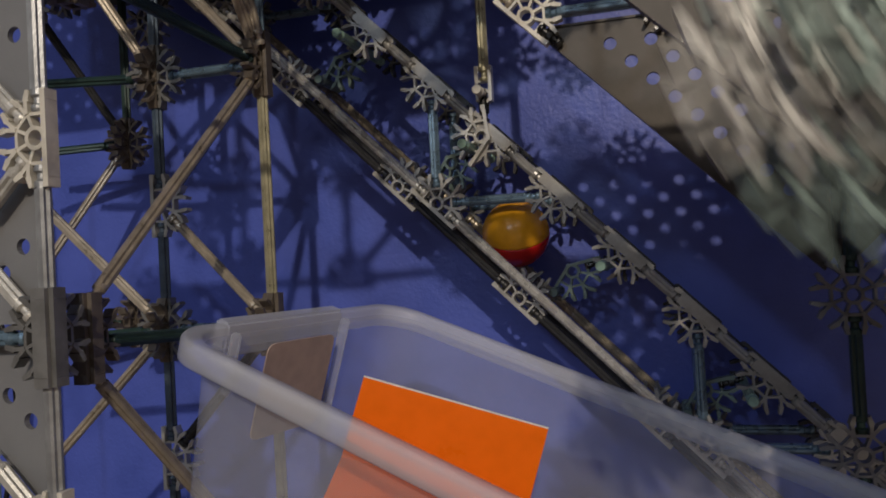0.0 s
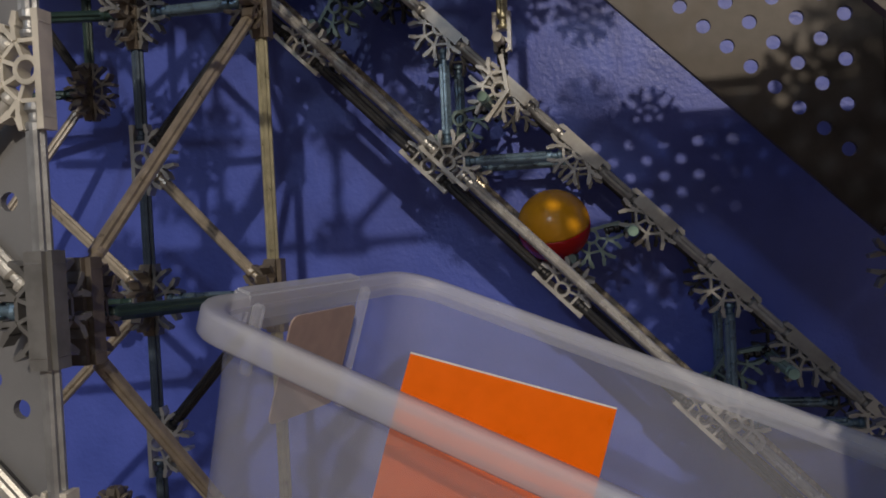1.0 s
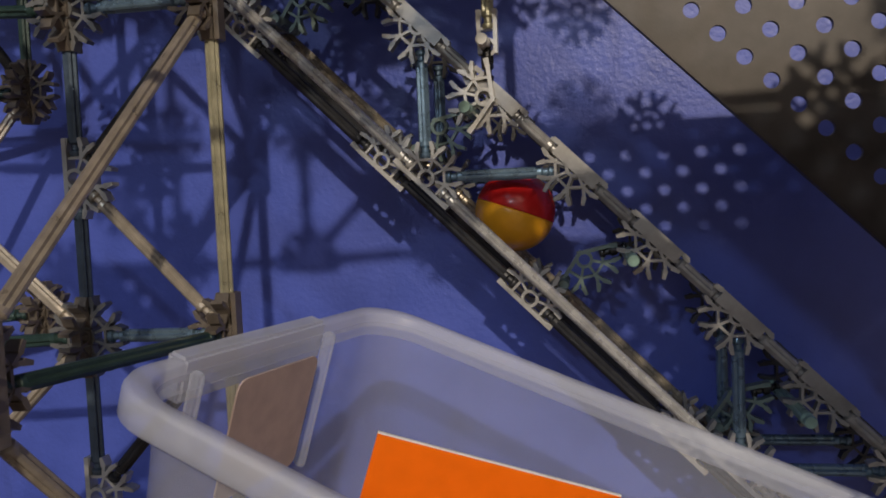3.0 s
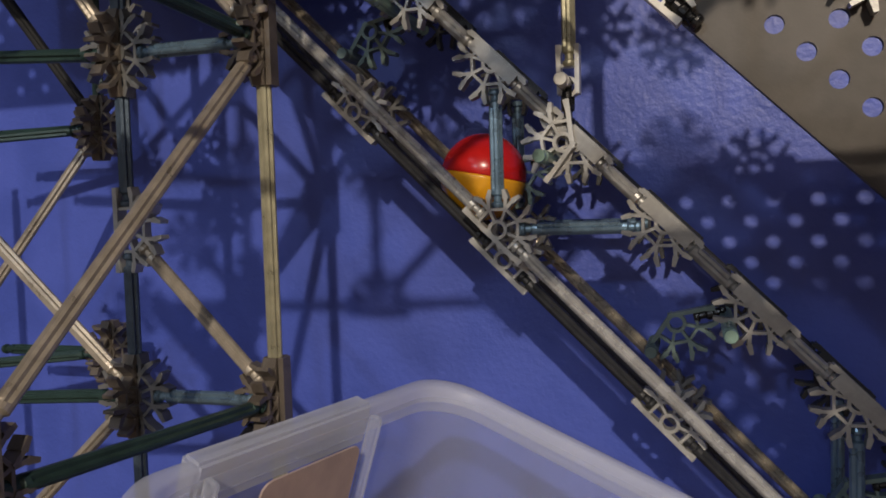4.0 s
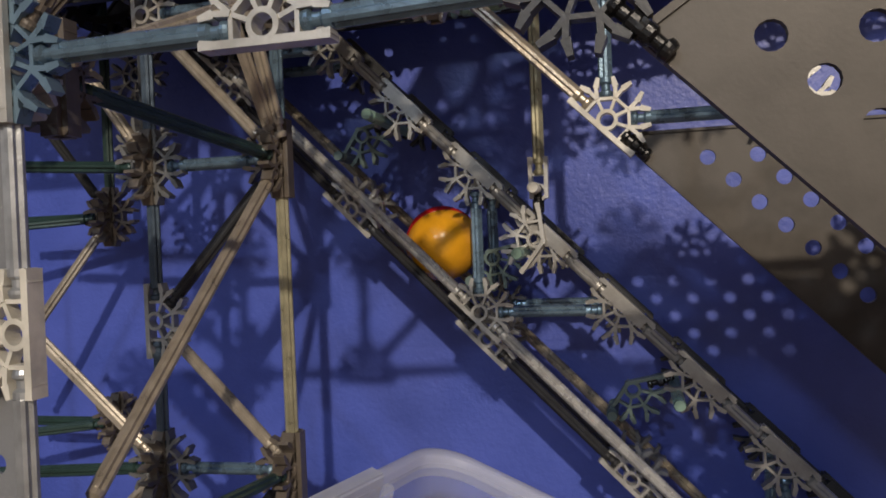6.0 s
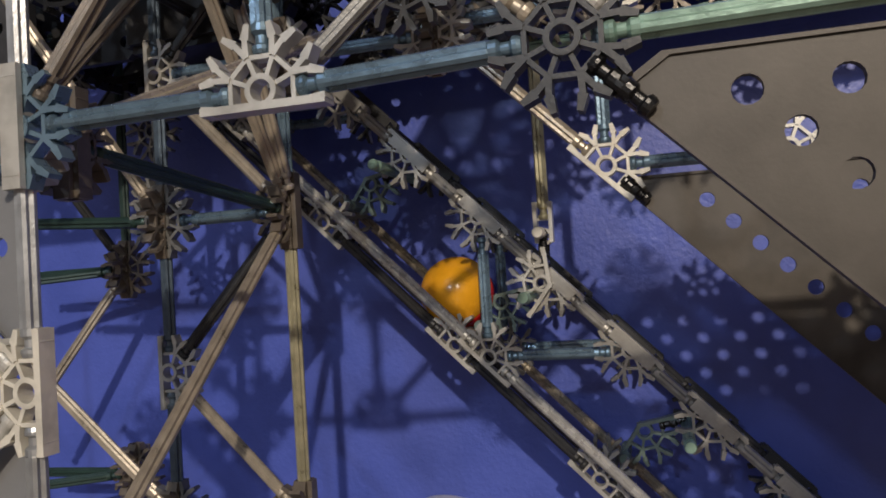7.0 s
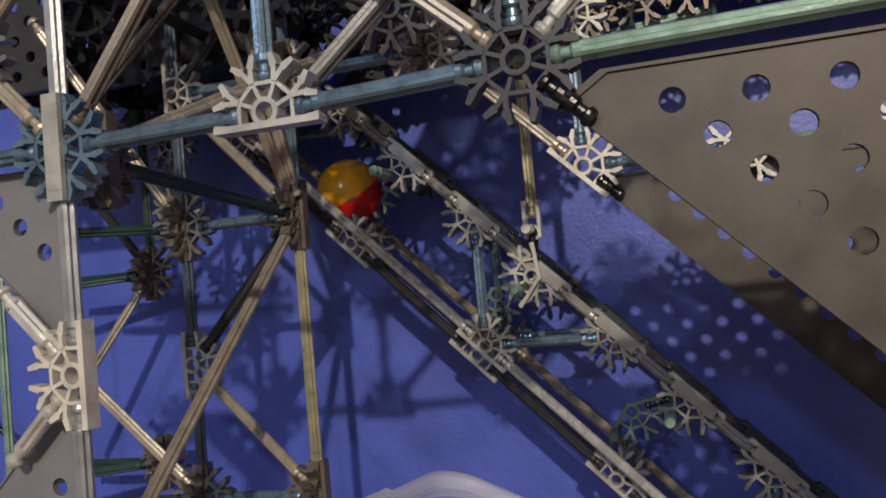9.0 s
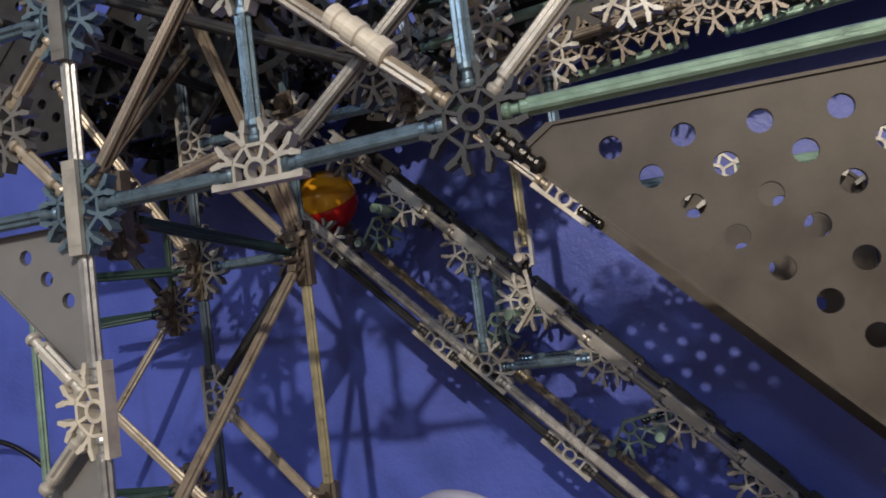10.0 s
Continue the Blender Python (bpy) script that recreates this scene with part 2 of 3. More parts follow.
def front_tower():
    t = placed("front_tower", (CX, CY, 0), "tall front tower of silver rods and clip connectors", "toy tower")
    w = lambda x, y, z: (x - CX, y - CY, z)
    c = lambda z: (0, 0, z)
    levels = [FOOT, 0.092, 0.167, Z0, Z1, Z2, Z3, Z4, 0.618]
    for a, b in zip(levels, levels[1:]):
        rod(t, c(a), c(b), CHROME)
    node(t, c(FOOT), SILVER, GREY)
    clip(t, c(0.092), CREAM, "front", 90, (0, 4))
    node(t, c(0.167), GREY, BRONZE, (90, -90))
    clip(t, c(Z0), CREAM, "front", 90, (0, 4))
    node(t, c(Z1), GREY, GREY, (90, -90))
    clip(t, c(Z2), CREAM, "front", 90, (0, 4))
    node(t, c(Z3), STEEL, SILVER, (None, -90))
    node(t, c(Z4), STEEL, GREY, (None, -90))
    clip(t, c(0.618), SILVER, "front")
    # beam to the right
    clip(t, w(BX, CY, Z3 + 0.001), SILVER, "front", 0, (0, 4), "pale half-round connector")
    clip(t, w(DX, CY, Z3 + 0.004), SMOKE, "front", 0, (0, 7), "dark grey snowflake connector")
    rod(t, c(Z3), w(BX, CY, Z3 + 0.001), STEEL)
    rod(t, w(BX, CY, Z3 + 0.001), w(DX, CY, Z3 + 0.004), STEEL)
    rod(t, w(DX, CY, Z3 + 0.004), w(HX, CY, Z3 + 0.006), MINT, label="long pale green rod")
    clip(t, w(HX, CY, Z3 + 0.006), SMOKE, "front")
    low = Z3 - 0.144
    for a, b in ((Z3 + 0.006, low), (low, 0.171), (0.171, FOOT)):
        rod(t, w(HX, CY, a), w(HX, CY, b), CHROME)
        clip(t, w(HX, CY, b), SILVER, "front")
    rod(t, w(HX, CY, low), w(HX - 0.024, CY, low + 0.024), BLACK, 0.009)
    rod(t, w(BX, CY, Z3 + 0.001), w(BX, CY, Z4), STEEL)
    rod(t, w(BX, CY + 0.006, Z3), w(DX, CY + 0.02, Z4), GREY)
    rod(t, w(DX, CY, Z3 + 0.004), w(DX, CY, Z4), STEEL)
    rod(t, w(DX, CY, Z3 + 0.004), w(BX, CY, Z4), TAN)
    bm = bmesh.new()
    tube(bm, [(0.0038, 0.0), (0.0050, 0.0006), (0.0050, 0.006), (0.0043, 0.0068), (0.0043, 0.0125), (0.0050, 0.0132), (0.0050, 0.0185), (0.0043, 0.0192), (0.0043, 0.0225), (0.0049, 0.0232), (0.0049, 0.027), (0.0044, 0.0275)], 18)
    way = Vector((-0.076, 0, Z4 - Z3)).normalized()
    part("sleeve", bm, CREAM, t, "ribbed cream sleeve", Matrix.Translation(Vector(w(DX, CY, Z3 + 0.004)) + way * 0.037) @ way.to_track_quat("Z", "Y").to_matrix().to_4x4())
    rod(t, w(DX, CY, Z3 + 0.004), w(DX + 0.076, CY, Z4), SILVER)
    for x in (BX, DX, DX + 0.076):
        clip(t, w(x, CY, Z4), SILVER, "front")
    # a tan diagonal in the darker bronze, its shade put into the colour
    rod(t, c(Z3), w(BX, CY + 0.02, Z3 + 0.128), BRONZE)
    rod(t, w(CX, CY + 0.012, Z3), w(CX + 0.055, CY + 0.13, Z3 + 0.06), COPPER)
    # pin at the dark wheel
    rod(t, w(DX, CY, Z3 + 0.004), w(DX + 0.026, CY, Z3 - 0.022), BLACK, 0.009)
    # left side
    rod(t, c(Z3), w(CX - 0.075, CY, Z3), STEEL)
    rod(t, c(Z4), w(CX - 0.075, CY, Z4), STEEL)
    clip(t, w(CX - 0.075, CY, Z3), SILVER, "front")
    clip(t, w(CX - 0.075, CY, Z4), SILVER, "front")
    clip(t, w(CX - 0.037, CY, Z3 + 0.038), GREY, "front", 45)
    rod(t, c(Z3), w(CX - 0.037, CY, Z3 + 0.038), TAN)
    rod(t, c(Z4), w(CX - 0.037, CY, Z3 + 0.038), TAN)
    rod(t, c(Z1), w(CX - 0.075, CY, Z1), STEEL)
    rod(t, c(Z1), w(CX - 0.037, CY, Z1 + 0.038), SILVER)
    rod(t, c(Z2), w(CX - 0.037, CY, Z2 + 0.038), SILVER)
    rod(t, c(Z2), w(CX - 0.037, CY, Z1 + 0.038), SILVER)
    rod(t, c(Z0), w(CX - 0.037, CY, Z0 + 0.038), SILVER)
    return t


TOWER = front_tower()


def holed_panel(name, parent, corner, ux, uz, size, mat, label, skip=0.0, thick=0.0026, pitch=0.0198, hole=0.0032, inset=0.011, clipped=0.010, edge=0.0105, near=0.0, phase=(0.0, 0.0), odd=0, square=0.008):
    """A right-angled triangular plate in a plane of constant y with round holes in staggered rows. ux, uz: the ways of its two short sides."""
    bm = bmesh.new()
    S = size
    outline = [(square, 0), (S - clipped, 0), (S - clipped * 0.4, clipped * 0.4), (clipped * 0.4, S - clipped * 0.4), (0, S - clipped), (0, square)]
    cells = []
    n = int(S / (pitch / 2)) + 1
    for j in range(0, n):
        for i in range(0, n):
            if (i + j) % 2 == odd:
                x, z = i * pitch / 2 + phase[0], j * pitch / 2 + phase[1]
                if x > inset - 0.002 and z > inset - 0.002 and near < x + z < S - edge:
                    cells.append((x, z))
    front, back = [], []
    edges = []
    for y in (0.0, thick):
        vs = [bm.verts.new((x, y, z)) for x, z in outline]
        edges += [bm.edges.new((vs[k], vs[(k + 1) % len(vs)])) for k in range(len(vs))]
        front.append(vs)
        for x, z in cells:
            hs = [bm.verts.new((x + hole * math.cos(2 * math.pi * k / 14), y, z + hole * math.sin(2 * math.pi * k / 14))) for k in range(14)]
            edges += [bm.edges.new((hs[k], hs[(k + 1) % 14])) for k in range(14)]
            back.append(hs)
        bmesh.ops.triangle_fill(bm, use_beauty=True, edges=edges)
        edges = []
    a, b = front
    for k in range(len(a)):
        j = (k + 1) % len(a)
        bm.faces.new((a[k], a[j], b[j], b[k]))
    half = len(back) // 2
    for h0, h1 in zip(back[:half], back[half:]):
        for k in range(14):
            j = (k + 1) % 14
            bm.faces.new((h0[k], h0[j], h1[j], h1[k]))
    # raised rim along the sides
    rim = bmesh.new()
    cx, cz = S * 0.30, S * 0.30
    loops = [[rim.verts.new((cx + (x - cx) * k, y, cz + (z - cz) * k)) for x, z in outline] for k, y in ((1.004, -0.0010), (1.004, thick + 0.0010), (0.975, thick + 0.0010), (0.975, -0.0010))]
    for i, p in enumerate(loops):
        q = loops[(i + 1) % 4]
        for k in range(len(p)):
            j = (k + 1) % len(p)
            rim.faces.new((p[k], p[j], q[j], q[k]))
    m = Matrix.Translation(corner) @ Matrix(((ux, 0, 0, 0), (0, 1, 0, 0), (0, 0, uz, 0), (0, 0, 0, 1)))
    for v in (*bm.verts, *rim.verts):
        v.co = m @ v.co
    plate = part(name, bm, mat, parent, label)
    part("edge_rim", rim, mat, plate)
    return plate


w = lambda x, y, z: (x - CX, y - CY, z)
holed_panel("panel", TOWER, w(0.0680, CY + 0.003, 0.4665), -1, -1, 0.1255, PANEL, "brown-grey perforated triangular panel", pitch=0.0217, hole=0.0037, clipped=0.020, edge=0.024, phase=(0.0004, 0.0004), odd=1)
# three solid panels out of view, added to shade the wall's right side
holed_panel("panel", TOWER, w(0.0690, CY + 0.003, 0.4665), 1, -1, 0.1325, PANEL, "solid brown-grey panel added to shade the wall", near=1.0)
holed_panel("panel", TOWER, w(0.2025, CY + 0.003, 0.3330), -1, 1, 0.1325, PANEL, "solid brown-grey panel added to shade the wall", near=1.0)
holed_panel("panel", TOWER, w(0.0690, CY + 0.003, 0.3290), 1, -1, 0.1325, PANEL, "solid brown-grey panel added to shade the wall", near=1.0)
for z, up in ((Z3 - 0.004, -1), (Z1 + 0.005, 1), (Z1 - 0.003, -1), (Z1 - 0.145, 1)):
    holed_panel("panel", TOWER, w(CX - 0.007, CY + 0.007, z), -1, up, 0.066, PALE_PANEL, "pale grey perforated triangular panel", inset=0.0115, edge=0.018, near=0.03)


def back_tower():
    t = placed("back_tower", (LX, LY, 0), "rear tower of steel and gold rods with doubled bronze connectors", "toy tower")
    w = lambda x, y, z: (x - LX, y - LY, z)
    L, M = (lambda z: (0, 0, z)), (lambda z: w(MX, MY, z))
    zs = [FOOT, 0.085, 0.159, 0.233, 0.307, 0.379, 0.454, 0.528, 0.602]
    for i, (a, b) in enumerate(zip(zs, zs[1:])):
        rod(t, L(a), L(b), SHADED_STEEL)
    for i, z in enumerate(zs):
        if i % 2 == 0:
            node(t, L(z), GREY, BRONZE, (None, 90))
            node(t, M(z), BRONZE, BRONZE, (90, 90))
            rod(t, L(z), M(z), STEEL)
            if i < 8:
                rod(t, M(z), M(zs[i + 2]), GOLD if z < 0.45 else STEEL)
        else:
            clip(t, L(z), SILVER, "front", -90, (0, 4))
            rod(t, L(z), M(zs[i - 1]), TAN)
            rod(t, L(z), M(zs[i + 1]), SMOKE)
    # ties to the front tower
    for zc, zm, mat in ((0.312, 0.307, GREEN), (Z3, 0.454, GREEN), (0.322, 0.454, TAN), (0.306, 0.159, TAN), (0.167, 0.159, GREEN)):
        rod(t, w(CX - 0.008, CY + 0.024, zc), M(zm), mat, 0.010)
    for z in (0.167, 0.314, Z3):
        node(t, w(CX - 0.006, CY + 0.027, z), BRONZE, BRONZE, (90, -90))
    rod(t, M(0.454), w(CX, CY + 0.06, 0.609), TAN)
    # bays further back
    F = lambda z: w(-0.371, 0.430, z)
    for z in (0.159, 0.307, 0.436, 0.592):
        node(t, F(z), BRONZE, BRONZE)
        rod(t, F(z), w(-0.46, 0.430, z), GREEN)
        rod(t, F(z), w(-0.46, 0.400, z - 0.006), GREEN)
    rod(t, F(0.436), F(0.592), GREEN)
    rod(t, F(0.436), w(-0.44, 0.36, 0.592), SMOKE)
    rod(t, F(0.436), w(-0.44, 0.40, 0.330), TAN)
    rod(t, L(0.454), w(-0.40, LY, 0.462), GREEN)
    rod(t, L(0.307), w(-0.40, LY, 0.300), GREEN)
    rod(t, L(0.307), w(-0.38, LY, 0.400), TAN)
    rod(t, L(0.307), w(-0.38, LY, 0.215), TAN)
    rod(t, L(0.454), w(-0.345, 0.30, 0.58), TAN)
    rod(t, w(-0.452, 0.38, FOOT), w(-0.452, 0.38, 0.46), MINT)
    # upper bracing towards the ramp's head
    for x, y, z in ((-0.134, 0.337, 0.528), (-0.208, 0.337, 0.528), (-0.134, 0.337, 0.602), (-0.060, 0.337, 0.602)):
        node(t, w(x, y, z), SILVER, BRONZE)
    rod(t, w(-0.208, 0.337, 0.528), w(-0.134, 0.337, 0.528), STEEL)
    rod(t, L(0.528), w(-0.208, 0.337, 0.528), STEEL)
    rod(t, w(-0.134, 0.337, 0.528), w(-0.134, 0.337, 0.602), CHROME)
    rod(t, w(-0.134, 0.337, 0.602), w(-0.060, 0.337, 0.602), STEEL)
    rod(t, w(-0.208, 0.337, 0.454), w(-0.225, 0.30, 0.60), TAN)
    return t


BACK = back_tower()


# ---- ramp ----
RY, BY = 0.408, 0.456
SX, SZ, STEP = -0.133, 0.3735, 0.148


def ramp():
    t = placed("lift_ramp", (SX, RY, 0), "sloping ball lift frame of silver rods and wheel connectors", "ball lift")
    w = lambda x, y, z: (x - SX, y - RY, z)
    for k in (-1, 0, 1, 2):
        x, z = SX + STEP * k, SZ - STEP * k
        for y, mat, low in ((RY, SILVER, PEWTER), (BY, GREY, COPPER)):
            clip(t, w(x, y, z), mat, "front", -45, (0, 4))
            if k < 2:
                rod(t, w(x, y, z), w(x + STEP, y, z - STEP), low)
            if k > -1:
                rod(t, w(x, y, z), w(x, y, z + 0.074), STEEL)
            rod(t, w(x, y, z), w(x + 0.074, y, z), STEEL)
    # upper rail: half connectors with their bars along the slope
    for y, mat, rodmat in ((0.405, RAIL, RAIL), (BY, SMOKE, SMOKE)):
        last = None
        for k in range(-2, 11):
            x = SX + 0.037 * k
            z = SZ + 0.075 - 0.037 * k
            if z < 0.02:
                break
            clip(t, w(x, y, z), mat, "front", 135, (0, 4), rail=True)
            if last:
                rod(t, last, w(x, y, z), rodmat, 0.0095)
            last = w(x, y, z)
    # fixed steps that hold the ball
    for k in (-3, -1, 1, 3, 5):
        x, z = SX + 0.037 * k, SZ + 0.075 - 0.037 * k
        hx, hz = x - 0.034, z - 0.010
        clip(t, w(hx, 0.436, hz), TEAL, "front", 12, (-3, 0), "grey-green step connector")
        rod(t, w(hx, 0.436, hz + 0.001), w(x - 0.004, 0.436, hz + 0.008), BLACK, 0.008)
        rod(t, w(x - 0.012, 0.378, z - 0.007), w(x - 0.012, BY, z - 0.007), MINT, 0.0)
        rod(t, w(hx - 0.011, 0.422, hz - 0.012), w(hx - 0.011, BY, hz - 0.012), TEAL, 0.0)
    # hanger with its pin and rod
    clip(t, w(-0.101, 0.401, 0.411), SILVER, "front", 97, (0, 3), "pale bracket connector")
    rod(t, w(-0.099, 0.402, 0.412), w(-0.099, 0.402, 0.446), BLACK, 0.007)
    rod(t, w(-0.100, 0.388, 0.437), w(-0.100, 0.416, 0.437), CREAM, 0.0)
    clip(t, w(-0.0985, 0.403, 0.435), SILVER, "front", 45, (1, 1))
    rod(t, w(-0.098, 0.402, 0.434), w(-0.098, 0.402, 0.600), GOLD)
    clip(t, w(-0.098, 0.402, 0.600), SILVER)
    return t


RAMP = ramp()


def rack():
    """The sliding rack: clip bars on dark rods, pushed up and down the slope."""
    t = placed("sliding_rack", (0, 0, 0), "sliding pusher rack of pale clip bars on dark rods", "ball pusher")
    level = 0.226
    for k in (-4, -3, -2, -1, 0, 1, 2):
        x = 0.074 * k
        for y, mat in ((0.418, SILVER), (0.446, GREY)):
            clip(t, (x, y, level - x), mat, "front", -45, (0, 4))
            if k < 2:
                rod(t, (x, y, level - x), (x + 0.074, y, level - x - 0.074), SMOKE)
        rod(t, (x + 0.006, 0.419, level - x + 0.006), (x + 0.006, 0.446, level - x + 0.006), GREY, 0.0)
    return t


RACK = rack()


# ---- second panel behind ----
PX, PY, PZ = -0.061, 0.343, 0.461


def panel_frame():
    t = placed("panel_frame", (PX, PY, 0), "rear frame holding a brown-grey perforated panel", "toy frame")
    w = lambda x, z: (x - PX, 0, z)
    clip(t, w(PX, PZ), CREAM, "front", -45, (0, 4))
    rod(t, w(PX, PZ), w(PX + 0.074, PZ), STEEL)
    rod(t, w(PX, PZ), w(PX, PZ + 0.074), STEEL)
    rod(t, w(PX, PZ), w(PX - 0.074, PZ + 0.074), TAN)
    rod(t, w(PX, PZ), w(PX + 0.023, PZ - 0.023), BLACK, 0.009)
    for x, z in ((PX + 0.074, PZ), (PX, PZ + 0.074), (PX - 0.074, PZ + 0.074), (0.083, PZ)):
        clip(t, w(x, z), SILVER)
    rod(t, w(PX - 0.074, PZ + 0.074), w(PX, PZ + 0.074), STEEL)
    rod(t, w(PX + 0.074, PZ), w(0.083, PZ), MINT)
    for a, b in zip((FOOT, 0.088, 0.163, 0.238, 0.312), (0.088, 0.163, 0.238, 0.312, PZ)):
        rod(t, w(0.083, a), w(0.083, b), GREEN)
        clip(t, w(0.083, a), GREY, "front")
    holed_panel("panel", t, (0.0765 - PX, 0.004, 0.4555), -1, -1, 0.1355, PANEL, "brown-grey perforated triangular panel", edge=0.0150, pitch=0.0200, hole=0.0033, phase=(0.0065, 0.0025))
    # solid panel added right of the post to shade the wall behind it
    holed_panel("panel", t, (0.0775 - PX, 0.004, 0.4555), 1, -1, 0.1355, PANEL, "solid brown-grey panel added to shade the wall", near=1.0)
    return t


panel_frame()


# ---- ball ----
BALL_R = 0.0213


def ball():
    t = placed("ball", (0, 0, 0), "red and amber two-part plastic ball on the lift", "ball")
    n = 40
    for name, mat, sign in (("upper_shell", RED, 1), ("lower_shell", YELLOW, -1)):
        bm = bmesh.new()
        rows = []
        for j in range(13):
            a = math.pi / 2 * j / 12
            r, z = BALL_R * math.cos(a), BALL_R * math.sin(a)
            if j == 0:
                r, z = BALL_R * 0.985, 0.0
            if j == 1:
                a = math.pi / 2 * 0.03
                r, z = BALL_R * math.cos(a), BALL_R * math.sin(a)
            rows.append((max(r, 1e-5), sign * z))
        tube(bm, rows, n)
        part(name, bm, mat, t, ("red" if sign > 0 else "amber") + " half shell", smooth=True)
    return t


BALL = ball()


# ---- tub with the card ----
TUB_M = Matrix.Translation((-0.190, 0.206, 0.317)) @ pose(0, 0, 0, 0, 0, -14.9) @ pose(0, 0, 0, 0, 19.0, 0)
TUB_L, TUB_W = 0.300, 0.162


def tub():
    t = tagged(new("storage_tub"), "clear cloudy plastic storage tub, tilted, without its lid", "storage box")
    t.matrix_basis = TUB_M

    def loop(inset, z, corner=0.020, n=8):
        pts = []
        for cx, cy, a0 in ((TUB_L, TUB_W, 0), (0, TUB_W, 90), (0, 0, 180), (TUB_L, 0, 270)):
            sx, sy = (1 if cx else -1), (1 if cy else -1)
            ox, oy = cx - sx * (corner + inset), cy - sy * (corner + inset)
            for k in range(n + 1):
                a = radians(a0 + 90 * k / n)
                pts.append((ox + corner * math.cos(a), oy + corner * math.sin(a), z))
        return pts

    def skin(rows, close):
        bm = bmesh.new()
        vs = [[bm.verts.new(p) for p in r] for r in rows]
        for a, b in zip(vs, vs[1:]):
            for i in range(len(a)):
                j = (i + 1) % len(a)
                bm.faces.new((a[i], a[j], b[j], b[i]))
        if close:
            bm.faces.new(vs[-1])
        return bm

    deep = [0.004, 0.03, 0.08, 0.13, 0.146, 0.150]
    ins = [0.0065, 0.0085, 0.0115, 0.0145, 0.018, 0.026]
    outer = [loop(i, -d) for i, d in zip(ins, deep)]
    bm = skin(outer, True)
    part("body", bm, TUB, t, smooth=True)
    rim = [loop(0.0068, -0.0100), loop(0.0006, -0.0100), loop(0.0, -0.0092), loop(0.0, -0.0018), loop(0.0006, -0.0004), loop(0.0015, 0.0), loop(0.0052, 0.0), loop(0.0062, -0.0012), loop(0.0066, -0.006)]
    part("rim", skin(rim, False), TUB_RIM, t, "thick rolled rim of cloudy plastic", smooth=True)
    return t


TUB_OB = tub()


def tub_fittings():
    bm = bmesh.new()
    slab(bm, -0.0016, 0.0064, 0.030, 0.108, -0.0145, 0.0012)
    bmesh.ops.bevel(bm, geom=bm.edges[:], offset=0.0012, segments=2, affect="EDGES")
    part("latch_plate", bm, TUB_RIM, TUB_OB)
    for y in (0.031, 0.105):
        bm = bmesh.new()
        slab(bm, 0.0072, 0.0125, y, y + 0.0030, -0.060 if y > 0.05 else -0.030, -0.002)
        bmesh.ops.bevel(bm, geom=bm.edges[:], offset=0.0010, segments=2, affect="EDGES")
        part("rib", bm, TUB, TUB_OB, "upright moulded rib beside the latch")
    bm = bmesh.new()
    edge = []
    for cy, cz, a0 in ((0.092, -0.012, 0), (0.054, -0.012, 90), (0.054, -0.050, 180), (0.092, -0.050, 270)):
        edge += [(cy + 0.004 * math.cos(radians(a0 + 30 * k)), cz + 0.004 * math.sin(radians(a0 + 30 * k))) for k in range(4)]
    back, face = ([bm.verts.new((x, y, z)) for y, z in edge] for x in (0.0126, 0.0133))
    bm.faces.new(back), bm.faces.new(face)
    for k in range(len(edge)):
        n = (k + 1) % len(edge)
        bm.faces.new((back[k], back[n], face[n], face[k]))
    part("sticker", bm, BEIGE, TUB_OB, "plain beige sticker")


tub_fittings()


def card():
    a, b = Vector((-0.118, 0.238, 0.293)), Vector((-0.047, 0.254, 0.269))
    x = (b - a).normalized()
    down = Vector((-0.12, -0.10, -1.0))
    down = (down - x * down.dot(x)).normalized()
    y = x.cross(-down)
    m = Matrix((x, y, -down)).transposed().to_4x4()
    m.translation = a
    t = tagged(new("orange_card"), "bright orange glossy card standing in the tub", "card")
    t.matrix_basis = m
    bm = bmesh.new()
    W = (b - a).length
    slab(bm, 0, W, 0, 0.0012, -0.0340, -0.0006)
    part("sheet", bm, ORANGE, t)
    bm = bmesh.new()
    slab(bm, 0, W, 0, 0.0012, -0.060, 0)
    part("flap", bm, ORANGE, t, "folded lower half of the card", pose(0, 0, -0.0340, 58, 0, 0))
    bm = bmesh.new()
    slab(bm, 0, W, 0, 0.0012, -0.0006, 0)
    part("cut_edge", bm, WHITE, t, "white cut edge")


card()


# ---- drive works above the ramp ----
def gear_mesh(name, radius, teeth, mat, deep=0.005):
    bm = bmesh.new()
    ring(bm, radius * 0.80, radius * 0.90, deep, 40)
    ring(bm, 0.003, radius * 0.22, deep * 1.3, 20)
    for k in range(6):
        a = math.pi * k / 3
        bar(bm, (radius * 0.18 * math.cos(a), radius * 0.18 * math.sin(a)), (radius * 0.83 * math.cos(a), radius * 0.83 * math.sin(a)), radius * 0.13, deep * 0.8)
    for k in range(teeth):
        a = 2 * math.pi * k / teeth
        bar(bm, (radius * 0.88 * math.cos(a), radius * 0.88 * math.sin(a)), (radius * math.cos(a), radius * math.sin(a)), radius * 0.10, deep * 0.95, 0.6)
    return mesh_of(name, bm, mat)


